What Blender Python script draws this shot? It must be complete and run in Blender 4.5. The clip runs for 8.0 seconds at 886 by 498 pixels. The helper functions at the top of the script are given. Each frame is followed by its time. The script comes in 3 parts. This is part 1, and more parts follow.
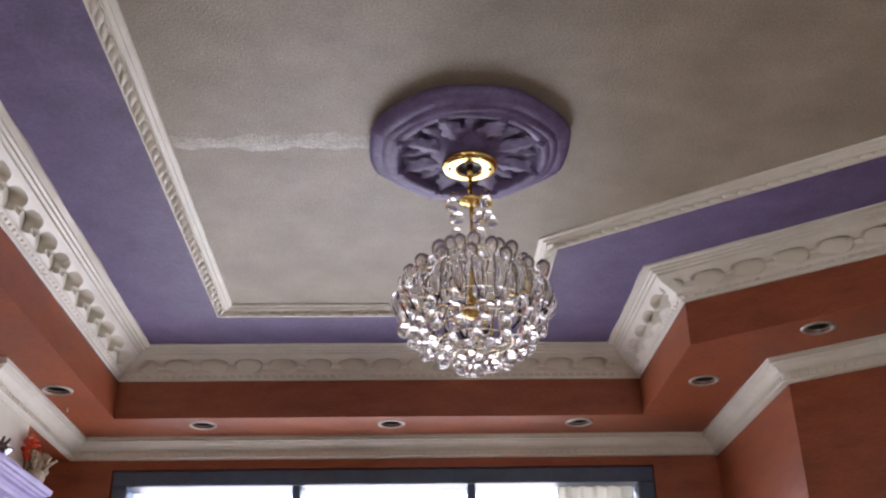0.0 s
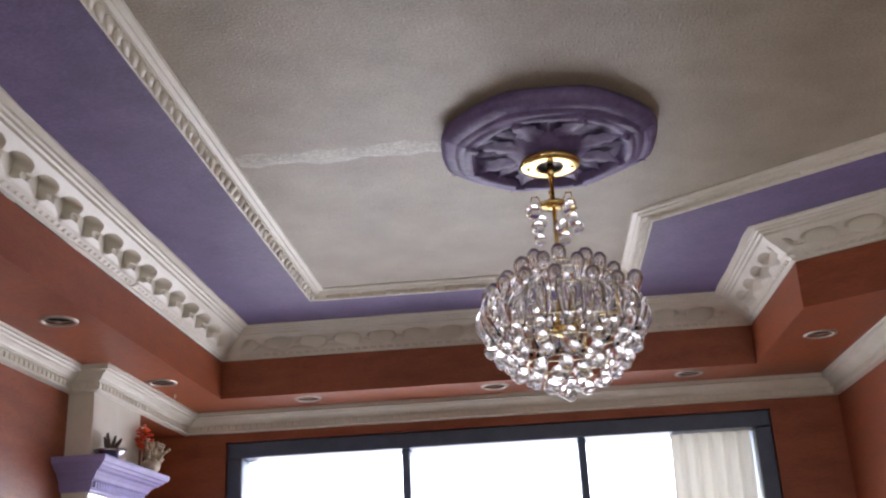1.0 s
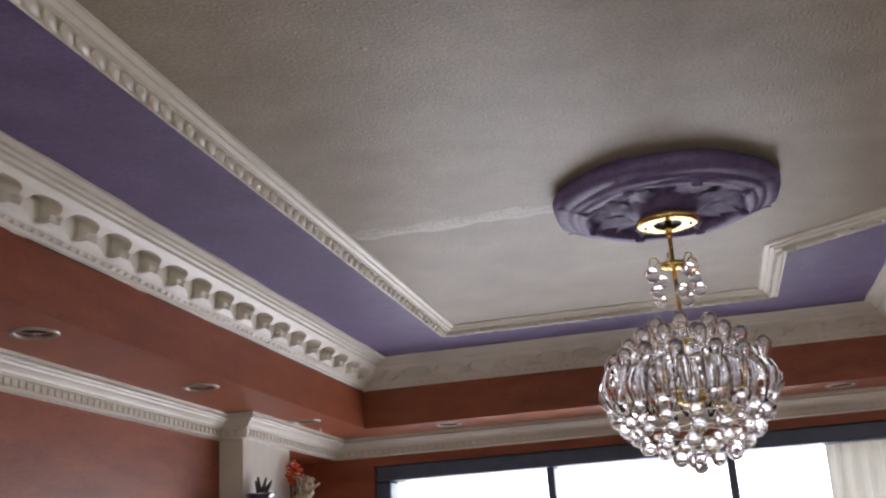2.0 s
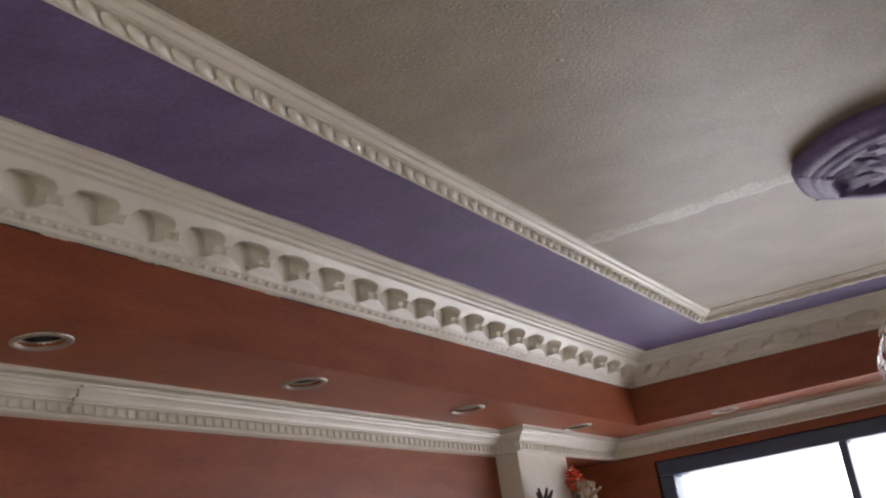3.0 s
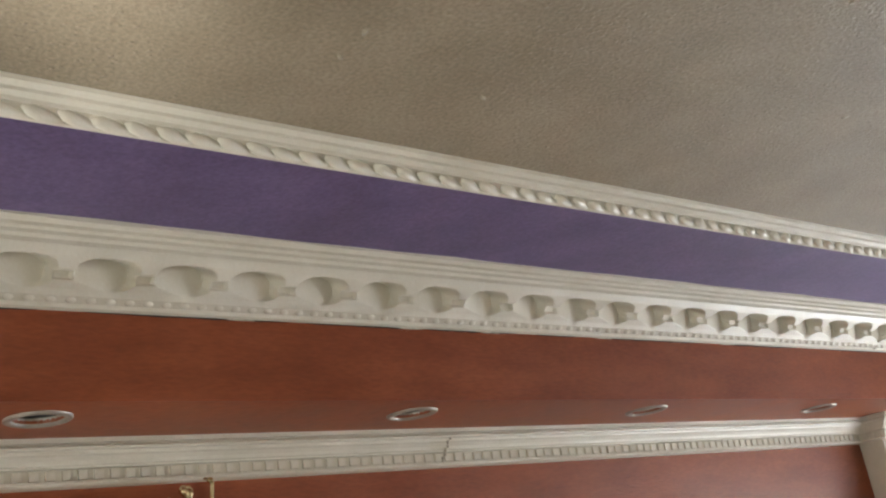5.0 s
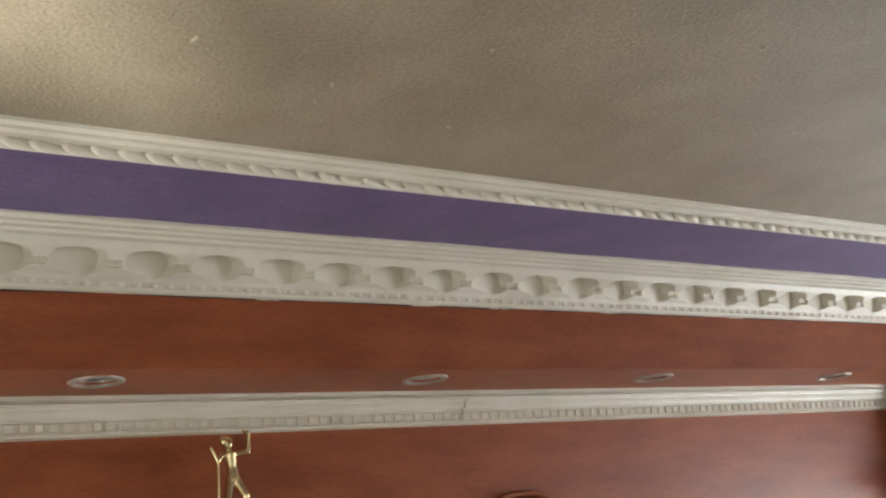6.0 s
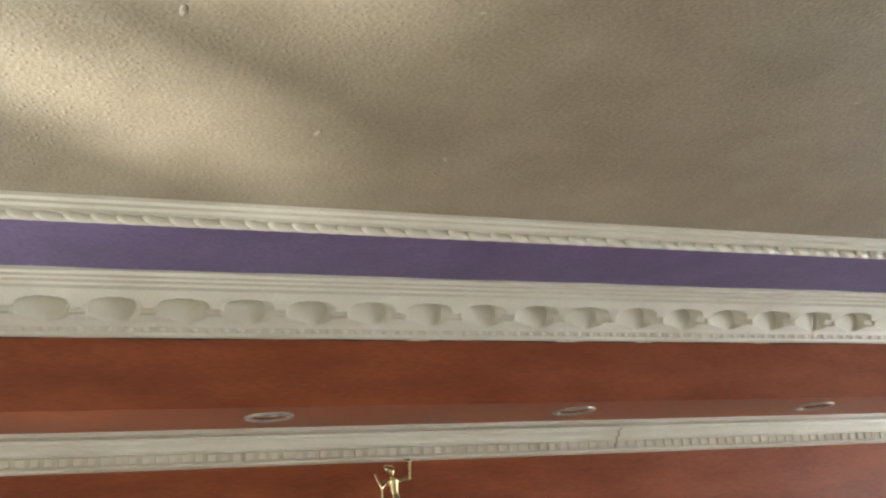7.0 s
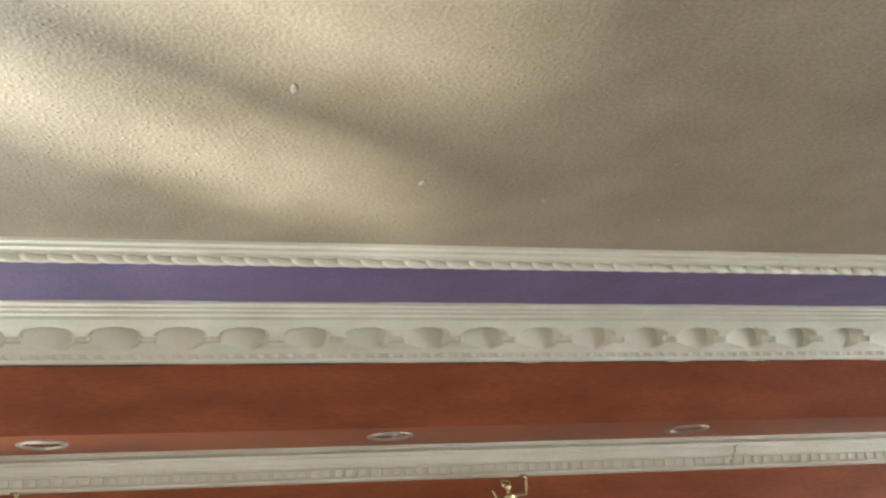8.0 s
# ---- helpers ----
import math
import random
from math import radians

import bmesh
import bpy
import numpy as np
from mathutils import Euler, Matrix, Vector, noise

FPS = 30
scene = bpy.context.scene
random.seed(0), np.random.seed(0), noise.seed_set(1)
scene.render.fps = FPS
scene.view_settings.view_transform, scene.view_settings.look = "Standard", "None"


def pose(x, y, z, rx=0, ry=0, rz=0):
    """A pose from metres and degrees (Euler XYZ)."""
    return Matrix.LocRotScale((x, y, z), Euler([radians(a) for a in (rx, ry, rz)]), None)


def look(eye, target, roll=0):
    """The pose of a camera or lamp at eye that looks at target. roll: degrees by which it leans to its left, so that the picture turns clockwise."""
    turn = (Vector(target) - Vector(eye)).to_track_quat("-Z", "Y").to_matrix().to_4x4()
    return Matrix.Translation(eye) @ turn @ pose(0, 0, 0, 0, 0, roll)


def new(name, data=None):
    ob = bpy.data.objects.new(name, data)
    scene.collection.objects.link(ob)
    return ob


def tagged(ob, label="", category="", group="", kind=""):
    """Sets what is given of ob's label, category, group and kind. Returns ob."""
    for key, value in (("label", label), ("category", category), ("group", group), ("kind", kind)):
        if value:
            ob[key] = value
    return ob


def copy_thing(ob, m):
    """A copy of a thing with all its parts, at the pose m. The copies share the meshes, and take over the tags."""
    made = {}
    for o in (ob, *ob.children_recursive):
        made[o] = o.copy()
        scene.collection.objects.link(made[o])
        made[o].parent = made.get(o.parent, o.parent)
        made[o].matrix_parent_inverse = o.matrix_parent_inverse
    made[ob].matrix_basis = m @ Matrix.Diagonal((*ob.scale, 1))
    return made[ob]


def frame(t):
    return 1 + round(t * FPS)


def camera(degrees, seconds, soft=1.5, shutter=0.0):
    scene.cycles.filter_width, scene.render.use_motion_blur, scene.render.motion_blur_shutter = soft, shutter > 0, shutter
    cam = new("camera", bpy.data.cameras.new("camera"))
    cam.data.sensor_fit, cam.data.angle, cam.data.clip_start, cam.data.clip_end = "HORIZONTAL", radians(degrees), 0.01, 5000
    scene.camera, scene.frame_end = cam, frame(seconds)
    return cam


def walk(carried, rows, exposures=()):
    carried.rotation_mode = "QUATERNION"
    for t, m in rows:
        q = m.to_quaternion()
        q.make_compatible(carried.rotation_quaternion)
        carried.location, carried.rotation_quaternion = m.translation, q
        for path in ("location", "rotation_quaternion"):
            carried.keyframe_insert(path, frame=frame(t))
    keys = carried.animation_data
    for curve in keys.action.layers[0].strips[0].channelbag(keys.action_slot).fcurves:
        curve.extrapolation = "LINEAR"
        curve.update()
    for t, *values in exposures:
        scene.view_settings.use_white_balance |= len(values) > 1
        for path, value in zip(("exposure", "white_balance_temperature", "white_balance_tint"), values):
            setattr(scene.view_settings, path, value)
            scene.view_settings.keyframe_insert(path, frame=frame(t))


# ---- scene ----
cam = camera(46.76, 8.0, soft=2.2)


def cam_pose(x, y, z, yaw, pitch, roll):
    """A hand-held pose: heading left of +y, tilt above level and lean, in degrees."""
    return pose(x, y, z, 90 + pitch, 0, yaw) @ pose(0, 0, 0, 0, 0, roll)


PATH = [
    (0, cam_pose(1.252, -4.274, 1.376, -2.27, 26.69, -1.16)),
    (0.5, cam_pose(1.258, -4.273, 1.494, 1.36, 24.06, -0.21)),
    (1, cam_pose(1.338, -4.281, 1.782, 4.58, 19.81, -2.82)),
    (1.2, cam_pose(1.381, -4.327, 1.890, 6.60, 19.27, -2.14)),
    (2.3, cam_pose(1.460, -4.337, 2.102, 17.25, 17.42, -5.77)),
    (2.5, cam_pose(1.453, -4.322, 2.113, 20.55, 17.93, -6.93)),
    (3, cam_pose(1.495, -4.319, 2.120, 28.13, 18.87, -8.91)),
    (3.5, cam_pose(1.530, -4.348, 2.131, 33.45, 19.66, -10.04)),
    (4, cam_pose(1.532, -4.359, 2.190, 38.93, 20.07, -10.51)),
    (4.5, cam_pose(1.569, -4.430, 2.256, 46.24, 20.19, -10.02)),
    (4.7, cam_pose(1.622, -4.444, 2.278, 47.14, 19.87, -10.07)),
    (5.8, cam_pose(2.098, -4.462, 2.262, 54.71, 17.30, -7.23)),
    (6, cam_pose(2.134, -4.448, 2.263, 55.50, 16.70, -6.87)),
    (6.2, cam_pose(2.191, -4.427, 2.264, 58.76, 16.76, -6.34)),
    (6.5, cam_pose(2.277, -4.395, 2.265, 62.78, 16.98, -5.54)),
    (7, cam_pose(2.370, -4.384, 2.280, 67.48, 18.34, -5.01)),
    (7.5, cam_pose(2.436, -4.360, 2.288, 71.21, 19.31, -3.96)),
    (8, cam_pose(2.510, -4.372, 2.310, 75.18, 18.78, -3.70)),
]
EXPOSURES = [(0.0, 2.14, 6250, 24), (1.0, 2.06, 6250, 23), (2.5, 1.77, 6400, 21), (3.5, 2.06, 6550, 18), (4.5, 2.48, 6400, 13), (6.0, 2.52, 6400, 10), (7.0, 2.67, 6350, 8), (8.0, 2.74, 6200, 7)]
walk(cam, PATH, EXPOSURES)

# ---- light ----
world = bpy.data.worlds.new("world")
scene.world = world
world.use_nodes = True
wt = world.node_tree
sky = wt.nodes.new("ShaderNodeTexSky")
sky.sky_type, sky.sun_disc = "NISHITA", False
sky.sun_elevation, sky.sun_rotation = radians(48), radians(90)
wt.nodes["Background"].inputs[1].default_value = 0.15
wt.links.new(sky.outputs[0], wt.nodes["Background"].inputs[0])


def light_panel(name, m, wide, high, watts, tint):
    """An area lamp: the sky's light in a window's opening, or an added lamp."""
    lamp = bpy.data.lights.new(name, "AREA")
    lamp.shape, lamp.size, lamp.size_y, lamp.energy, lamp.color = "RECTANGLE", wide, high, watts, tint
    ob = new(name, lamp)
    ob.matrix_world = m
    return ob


sun = bpy.data.lights.new("sun", "SUN")
sun.energy, sun.angle, sun.color = 3.5, radians(0.6), (1.0, 0.93, 0.82)
new("sun", sun).matrix_world = look((9, 0.4, 10), (0, 0, 0))
light_panel("window_light_north", look((1.15, 0.56, 1.72), (1.15, -2.0, 1.82)), 2.3, 1.6, 13, (0.92, 0.97, 1.0))
# added lamp in an invented west window, lights the ceiling but spares the fascia
light_panel("added_light_west", look((-0.5, -5.35, 1.5), (1.5, -5.1, 2.25)), 1.1, 1.0, 8, (0.98, 1.0, 0.90))
# added lamp in an invented south window, to brighten the ceiling's near end
light_panel("added_light_south", look((2.58, -6.50, 1.62), (2.3, -4.0, 2.3)), 0.6, 0.85, 6, (0.97, 1.0, 0.90))
# added lamp outside, in place of reflected sun, for the ceiling's bright streaks
light_panel("added_glint_lamp", look((4.0, -9.1, -0.3), (2.45, -6.6, 1.5)), 0.19, 0.19, 190, (1.0, 0.99, 0.90))


# ---- materials ----
def material(name, base, rough=0.5, metal=0.0, vary=0.12, scale=6.0, grain=0.0, grain_scale=180.0, spec=0.5, tone=None, warp=(1, 1, 1), lump=0.0, speckle=None, stipple=0.0):
    """A painted or solid surface: colour that clouds at one scale and speckles at another, with a fine relief."""
    m = bpy.data.materials.new(name)
    m.use_nodes = True
    nt = m.node_tree
    b = nt.nodes["Principled BSDF"]
    b.inputs["Metallic"].default_value = metal
    b.inputs["Specular IOR Level"].default_value = spec
    co = nt.nodes.new("ShaderNodeTexCoord")
    mp = nt.nodes.new("ShaderNodeMapping")
    mp.inputs["Scale"].default_value = warp
    nt.links.new(co.outputs["Object"], mp.inputs[0])
    n1 = nt.nodes.new("ShaderNodeTexNoise")
    n1.inputs["Scale"].default_value, n1.inputs["Detail"].default_value, n1.inputs["Roughness"].default_value = scale, 6, 0.6
    n2 = nt.nodes.new("ShaderNodeTexNoise")
    n2.inputs["Scale"].default_value, n2.inputs["Detail"].default_value = grain_scale, 5
    for n in (n1, n2):
        nt.links.new(mp.outputs[0], n.inputs["Vector"])
    ramp = nt.nodes.new("ShaderNodeValToRGB")
    other = tone or tuple(min(1, c * (1 + 2 * vary)) for c in base)
    ramp.color_ramp.elements[0].color = (*[c * (1 - vary) for c in base], 1)
    ramp.color_ramp.elements[1].color = (*other, 1)
    ramp.color_ramp.elements[0].position, ramp.color_ramp.elements[1].position = 0.32, 0.72
    nt.links.new(n1.outputs["Fac"], ramp.inputs[0])
    mix = nt.nodes.new("ShaderNodeMix")
    mix.data_type, mix.blend_type = "RGBA", "OVERLAY"
    mix.inputs["Factor"].default_value = min(0.16, vary) if speckle is None else speckle
    nt.links.new(ramp.outputs[0], mix.inputs["A"])
    crisp = nt.nodes.new("ShaderNodeMapRange")
    crisp.inputs["From Min"].default_value, crisp.inputs["From Max"].default_value = 0.34, 0.66
    crisp.inputs["To Min"].default_value, crisp.inputs["To Max"].default_value = 0.15, 0.85
    nt.links.new(n2.outputs["Fac"], crisp.inputs[0])
    nt.links.new(crisp.outputs[0], mix.inputs["B"])
    nt.links.new(mix.outputs["Result"], b.inputs["Base Color"])
    rr = nt.nodes.new("ShaderNodeMapRange")
    rr.inputs["To Min"].default_value, rr.inputs["To Max"].default_value = max(0.02, rough - 0.07), min(1, rough + 0.1)
    nt.links.new(n1.outputs["Fac"], rr.inputs[0])
    nt.links.new(rr.outputs[0], b.inputs["Roughness"])
    if grain or lump:
        add = nt.nodes.new("ShaderNodeMath")
        add.operation = "MULTIPLY_ADD"
        add.inputs[1].default_value = lump / max(grain, 1e-6)
        nt.links.new(n1.outputs["Fac"], add.inputs[0])
        nt.links.new(n2.outputs["Fac"], add.inputs[2])
        height = add.outputs[0]
        if stipple:
            # scattered sprayed dots, thicker in some stretches than in others
            dots = nt.nodes.new("ShaderNodeTexVoronoi")
            dots.inputs["Scale"].default_value = 105
            dome = nt.nodes.new("ShaderNodeMapRange")
            dome.inputs["From Min"].default_value, dome.inputs["From Max"].default_value = 0.42, 0.12
            keep = nt.nodes.new("ShaderNodeMapRange")
            keep.inputs["From Min"].default_value, keep.inputs["From Max"].default_value = 0.45, 0.80
            pick = nt.nodes.new("ShaderNodeSeparateColor")
            patchy = nt.nodes.new("ShaderNodeTexNoise")
            patchy.inputs["Scale"].default_value, patchy.inputs["Detail"].default_value = 2.6, 4
            thick = nt.nodes.new("ShaderNodeMapRange")
            thick.inputs["From Min"].default_value, thick.inputs["From Max"].default_value = 0.38, 0.62
            thick.inputs["To Min"].default_value, thick.inputs["To Max"].default_value = 0.25 * stipple, stipple
            nt.links.new(mp.outputs[0], dots.inputs["Vector"]), nt.links.new(mp.outputs[0], patchy.inputs["Vector"])
            nt.links.new(dots.outputs["Distance"], dome.inputs[0])
            nt.links.new(dots.outputs["Color"], pick.inputs[0]), nt.links.new(pick.outputs[0], keep.inputs[0])
            nt.links.new(patchy.outputs["Fac"], thick.inputs[0])
            m1, m2 = nt.nodes.new("ShaderNodeMath"), nt.nodes.new("ShaderNodeMath")
            m1.operation, m2.operation = "MULTIPLY", "MULTIPLY_ADD"
            nt.links.new(dome.outputs[0], m1.inputs[0]), nt.links.new(keep.outputs[0], m1.inputs[1])
            nt.links.new(m1.outputs[0], m2.inputs[0]), nt.links.new(thick.outputs[0], m2.inputs[1]), nt.links.new(height, m2.inputs[2])
            height = m2.outputs[0]
        bump = nt.nodes.new("ShaderNodeBump")
        bump.inputs["Strength"].default_value, bump.inputs["Distance"].default_value = 1.0, grain
        nt.links.new(height, bump.inputs["Height"])
        nt.links.new(bump.outputs[0], b.inputs["Normal"])
    return m


def glass(name, tint=(1, 1, 1), rough=0.0):
    m = bpy.data.materials.new(name)
    m.use_nodes = True
    b = m.node_tree.nodes["Principled BSDF"]
    b.inputs["Base Color"].default_value = (*tint, 1)
    b.inputs["Transmission Weight"].default_value = 1.0
    b.inputs["Roughness"].default_value, b.inputs["IOR"].default_value = rough, 1.52
    return m


GOLD_CEILING = material("textured gold ceiling paint", (0.270, 0.224, 0.160), 0.42, 0.0, 0.09, 5, 0.0014, 150, 0.36, tone=(0.345, 0.290, 0.214), speckle=0.24, stipple=0.85)
PATCH = material("smeared filler over gold paint", (0.32, 0.275, 0.205), 0.30, 0, 0.10, 18, 0.0022, 110, 0.45, tone=(0.42, 0.37, 0.285), speckle=0.3, stipple=0.6)
PURPLE = material("purple ceiling paint", (0.124, 0.093, 0.198), 0.5, 0, 0.14, 6, 0.0012, 120, 0.4, tone=(0.170, 0.128, 0.256), speckle=0.2)
PURPLE_GLAZE = material("purple glazed plaster", (0.118, 0.084, 0.195), 0.52, 0, 0.18, 14, 0.0015, 90, 0.45, tone=(0.185, 0.14, 0.285))
LILAC = material("lilac paint", (0.30, 0.25, 0.50), 0.42, 0, 0.08, 12, 0.0006, 120, 0.5)
RED = material("terracotta glaze paint", (0.250, 0.060, 0.021), 0.42, 0, 0.12, 9, 0.0008, 90, 0.45, tone=(0.340, 0.092, 0.034), warp=(0.55, 0.45, 1.7), speckle=0.14)
WHITE = material("cream plaster paint", (0.72, 0.675, 0.565), 0.33, 0, 0.07, 7, 0.0008, 140, 0.5, tone=(0.78, 0.74, 0.65))
HOLLOW = material("grey joint filler", (0.50, 0.46, 0.38), 0.6, 0, 0.08, 20, 0.0008, 140, 0.4)
# dark blue-grey, with the window's flare lifted into the base colour
SLATE = material("blue-grey window paint", (0.060, 0.085, 0.140), 0.35, 0, 0.10, 12, 0.0004, 150, 0.5)
BRASS = material("polished brass", (0.83, 0.60, 0.22), 0.14, 1.0, 0.05, 10)
GILT = material("antique gilt", (0.62, 0.51, 0.30), 0.22, 1.0, 0.14, 40, 0.0008, 200)
CHROME = material("satin nickel", (0.40, 0.365, 0.32), 0.42, 0.6, 0.08, 30)
PALE_METAL = material("pale gilt wire", (0.80, 0.72, 0.52), 0.2, 1.0, 0.05, 30)
CREAM = material("cream wall paint", (0.58, 0.56, 0.48), 0.6, 0, 0.06, 3, 0.0006, 120)
DARK = material("dark lamp interior and gap shade", (0.03, 0.028, 0.025), 0.4, 0, 0.1, 30)
CRYSTAL = glass("crystal", (0.98, 0.98, 1.0))
PANE = glass("window glass", (0.97, 0.99, 0.98))
FLOOR_TILE = material("polished brown floor tile", (0.27, 0.225, 0.175), 0.25, 0, 0.08, 5)
MIRROR = material("mirror silver", (0.92, 0.93, 0.92), 0.02, 1.0, 0.01, 3)
STONE = material("pale building plaster", (0.42, 0.39, 0.33), 0.8, 0, 0.15, 2.5, 0.006, 25)
DUST = material("beige resin", (0.46, 0.38, 0.27), 0.6, 0, 0.18, 30, 0.002, 90)
ORANGE = material("orange silk petals", (0.78, 0.09, 0.025), 0.4, 0, 0.2, 30)
SILVER = material("dark silver", (0.30, 0.31, 0.36), 0.2, 1.0, 0.2, 25)
BARK = material("dark dried stems", (0.085, 0.070, 0.060), 0.7, 0, 0.2, 40)
INK = material("grey stencil paint", (0.10, 0.10, 0.12), 0.6, 0, 0.1, 20)
GROUND = material("dry ground", (0.20, 0.17, 0.13), 0.9, 0, 0.2, 0.4, 0.01, 8)


# ---- building helpers ----
def mesh_of(name, bm, mat, smooth=False):
    me = bpy.data.meshes.new(name)
    bm.normal_update()
    bm.to_mesh(me)
    bm.free()
    me.materials.append(mat)
    if smooth:
        me.shade_smooth()
    return me


def part(name, bm, mat, parent, label="", smooth=False):
    ob = new(name, mesh_of(name, bm, mat, smooth) if isinstance(bm, bmesh.types.BMesh) else bm)
    if parent:
        ob.parent = parent
    if label:
        ob["label"] = label
    return ob


def structure(name, bm, mat, label, category, smooth=False):
    return tagged(part(name, bm, mat, None, "", smooth), label, category, kind="structure")


def box(bm, x0, y0, z0, x1, y1, z1, bevel=0.0):
    r = bmesh.ops.create_cube(bm, size=1, matrix=Matrix.LocRotScale(((x0 + x1) / 2, (y0 + y1) / 2, (z0 + z1) / 2), None, (abs(x1 - x0), abs(y1 - y0), abs(z1 - z0))))
    if bevel:
        edges = {e for v in r["verts"] for e in v.link_edges}
        bmesh.ops.bevel(bm, geom=list(edges), offset=bevel, segments=2, profile=0.5, affect="EDGES")
    return bm


def ball(bm, place, r, seg=10, rings=7, stretch=(1, 1, 1)):
    bmesh.ops.create_uvsphere(bm, u_segments=seg, v_segments=rings, radius=r, matrix=Matrix.LocRotScale(place, None, stretch))
    return bm


def rod(bm, a, b, r0, r1=None, seg=12):
    a, b = Vector(a), Vector(b)
    q = (b - a).to_track_quat("Z", "Y")
    bmesh.ops.create_cone(bm, cap_ends=True, segments=seg, radius1=r0, radius2=r0 if r1 is None else r1, depth=(b - a).length,
                          matrix=Matrix.LocRotScale((a + b) / 2, q, None))
    return bm


def lathe(bm, profile, seg=32, wave=None):
    """Turns (r, z) pairs about the z axis; wave(angle, i) scales r and adds to z."""
    rows = []
    for i, (r, z) in enumerate(profile):
        row = []
        for k in range(seg):
            a = 2 * math.pi * k / seg
            s, dz = wave(a, i) if wave else (1, 0)
            row.append(bm.verts.new((r * s * math.cos(a), r * s * math.sin(a), z + dz)))
        rows.append(row)
    for p, q in zip(rows, rows[1:]):
        for k in range(seg):
            bm.faces.new((p[k], p[(k + 1) % seg], q[(k + 1) % seg], q[k]))
    return bm


def offset(poly, d, closed=True):
    """The outline poly, clockwise from above, moved d metres to its inner side."""
    out, n = [], len(poly)
    for i in range(n):
        p = Vector(poly[i])
        a = (p - Vector(poly[i - 1])).normalized() if closed or i else None
        b = (Vector(poly[(i + 1) % n]) - p).normalized() if closed or i < n - 1 else None
        a, b = a or b, b or a
        na, nb = Vector((a.y, -a.x)), Vector((b.y, -b.x))
        out.append(p + (na + nb) * (d / (1 + na.dot(nb))))
    return out


def run(poly, i, profile, step=None, relief=None, back_from=None):
    """One side of a moulding on the outline poly, mitred at both ends: (d, z) points swept from corner i to the next.
    step: spacing of extra cuts along it; relief(s, v): how far the surface sinks, s metres along, at profile point v;
    from profile point back_from on it sinks up and back, towards the wall."""
    bm = bmesh.new()
    rows = []
    a, b = Vector(poly[i]), Vector(poly[(i + 1) % len(poly)])
    way = (b - a).normalized()
    length = (b - a).length
    n = max(1, round(length / step)) if step else 1
    normals = []
    for v in range(len(profile)):
        p, q = Vector(profile[max(0, v - 1)]), Vector(profile[min(len(profile) - 1, v + 1)])
        t = (q - p).normalized()
        normals.append(Vector((-t.y, t.x)))
    for v, (d, z) in enumerate(profile):
        o = offset(poly, d)
        p, q = o[i], o[(i + 1) % len(poly)]
        row = []
        for k in range(n + 1):
            c = p.lerp(q, k / n)
            s = (c - a).dot(way)
            sink = relief(s, v) * min(1.0, max(0.0, (min(k, n - k) * length / n - 0.045) / 0.02)) if relief else 0
            inward = Vector((way.y, -way.x))
            back = back_from is not None and v >= back_from
            c = c + inward * (0.90 if back else normals[v].x) * sink
            row.append(bm.verts.new((c.x, c.y, z + (-0.43 if back else normals[v].y) * sink)))
        rows.append(row)
    for p, q in zip(rows, rows[1:]):
        for k in range(n):
            bm.faces.new((p[k], q[k], q[k + 1], p[k + 1]))
    bmesh.ops.recalc_face_normals(bm, faces=bm.faces)
    return bm


# ---- plan ----
CEILING_Z, SOFFIT_Z, CROWN_Z = 3.0, 2.718, 2.629
SLANT = Vector((0.824, -0.566))
RECESS = [(0, 0), (2.279, 0), (2.279, -0.83), (2.279 + 1.6 * 0.824, -0.83 - 1.6 * 0.566), (3.597, -6.0), (0, -6.0)]
ROOM = [(-0.37, -0.67), (-0.27, -0.67), (-0.27, -0.21), (-0.29, -0.21), (-0.29, 0.345), (2.686, 0.345), (2.686, -0.648), (2.686 + 1.7 * 0.824, -0.648 - 1.7 * 0.566), (4.087, -6.5), (-0.37, -6.5)]
CROWN_LINE = [(-0.37, -0.67), (-0.27, -0.67), (-0.27, 0.345), (2.686, 0.345), (2.686, -0.648), (2.686 + 1.7 * 0.824, -0.648 - 1.7 * 0.566), (4.087, -6.5), (-0.37, -6.5)]
LIGHTS = [(-0.123, y) for y in (-0.381, -1.300, -2.175, -3.003, -3.850, -4.700)] + [(x, 0.10) for x in (0.361, 1.182, 2.013)] + [(2.43, -0.443), (2.693, -0.986)]

# ---- shell ----
bm = box(bmesh.new(), -1.25, -6.8, -0.15, 4.5, 0.65, -0.012)
floor = structure("floor", bm, STONE, "concrete slab under brown floor tiles", "floor")
bm = box(bmesh.new(), -1.25, -6.8, CEILING_Z, 4.5, 0.65, CEILING_Z + 0.15)
structure("ceiling", bm, GOLD_CEILING, "gold textured paint on a recessed ceiling", "ceiling")


def flat_ring(outer, inner, z):
    bm = bmesh.new()
    o, i = [bm.verts.new((*p, z)) for p in outer], [bm.verts.new((*p, z)) for p in inner]
    for k in range(len(o)):
        m = (k + 1) % len(o)
        bm.faces.new((o[k], o[m], i[m], i[k]))
    bmesh.ops.recalc_face_normals(bm, faces=bm.faces)
    geo = bmesh.ops.extrude_face_region(bm, geom=bm.faces[:])
    bmesh.ops.translate(bm, verts=[v for v in geo["geom"] if isinstance(v, bmesh.types.BMVert)], vec=(0, 0, -0.004))
    bmesh.ops.recalc_face_normals(bm, faces=bm.faces)
    return bm


structure("ceiling_border", flat_ring(offset(RECESS, 0.02), offset(RECESS, 0.535), CEILING_Z), PURPLE, "purple painted band round the gold ceiling", "ceiling")


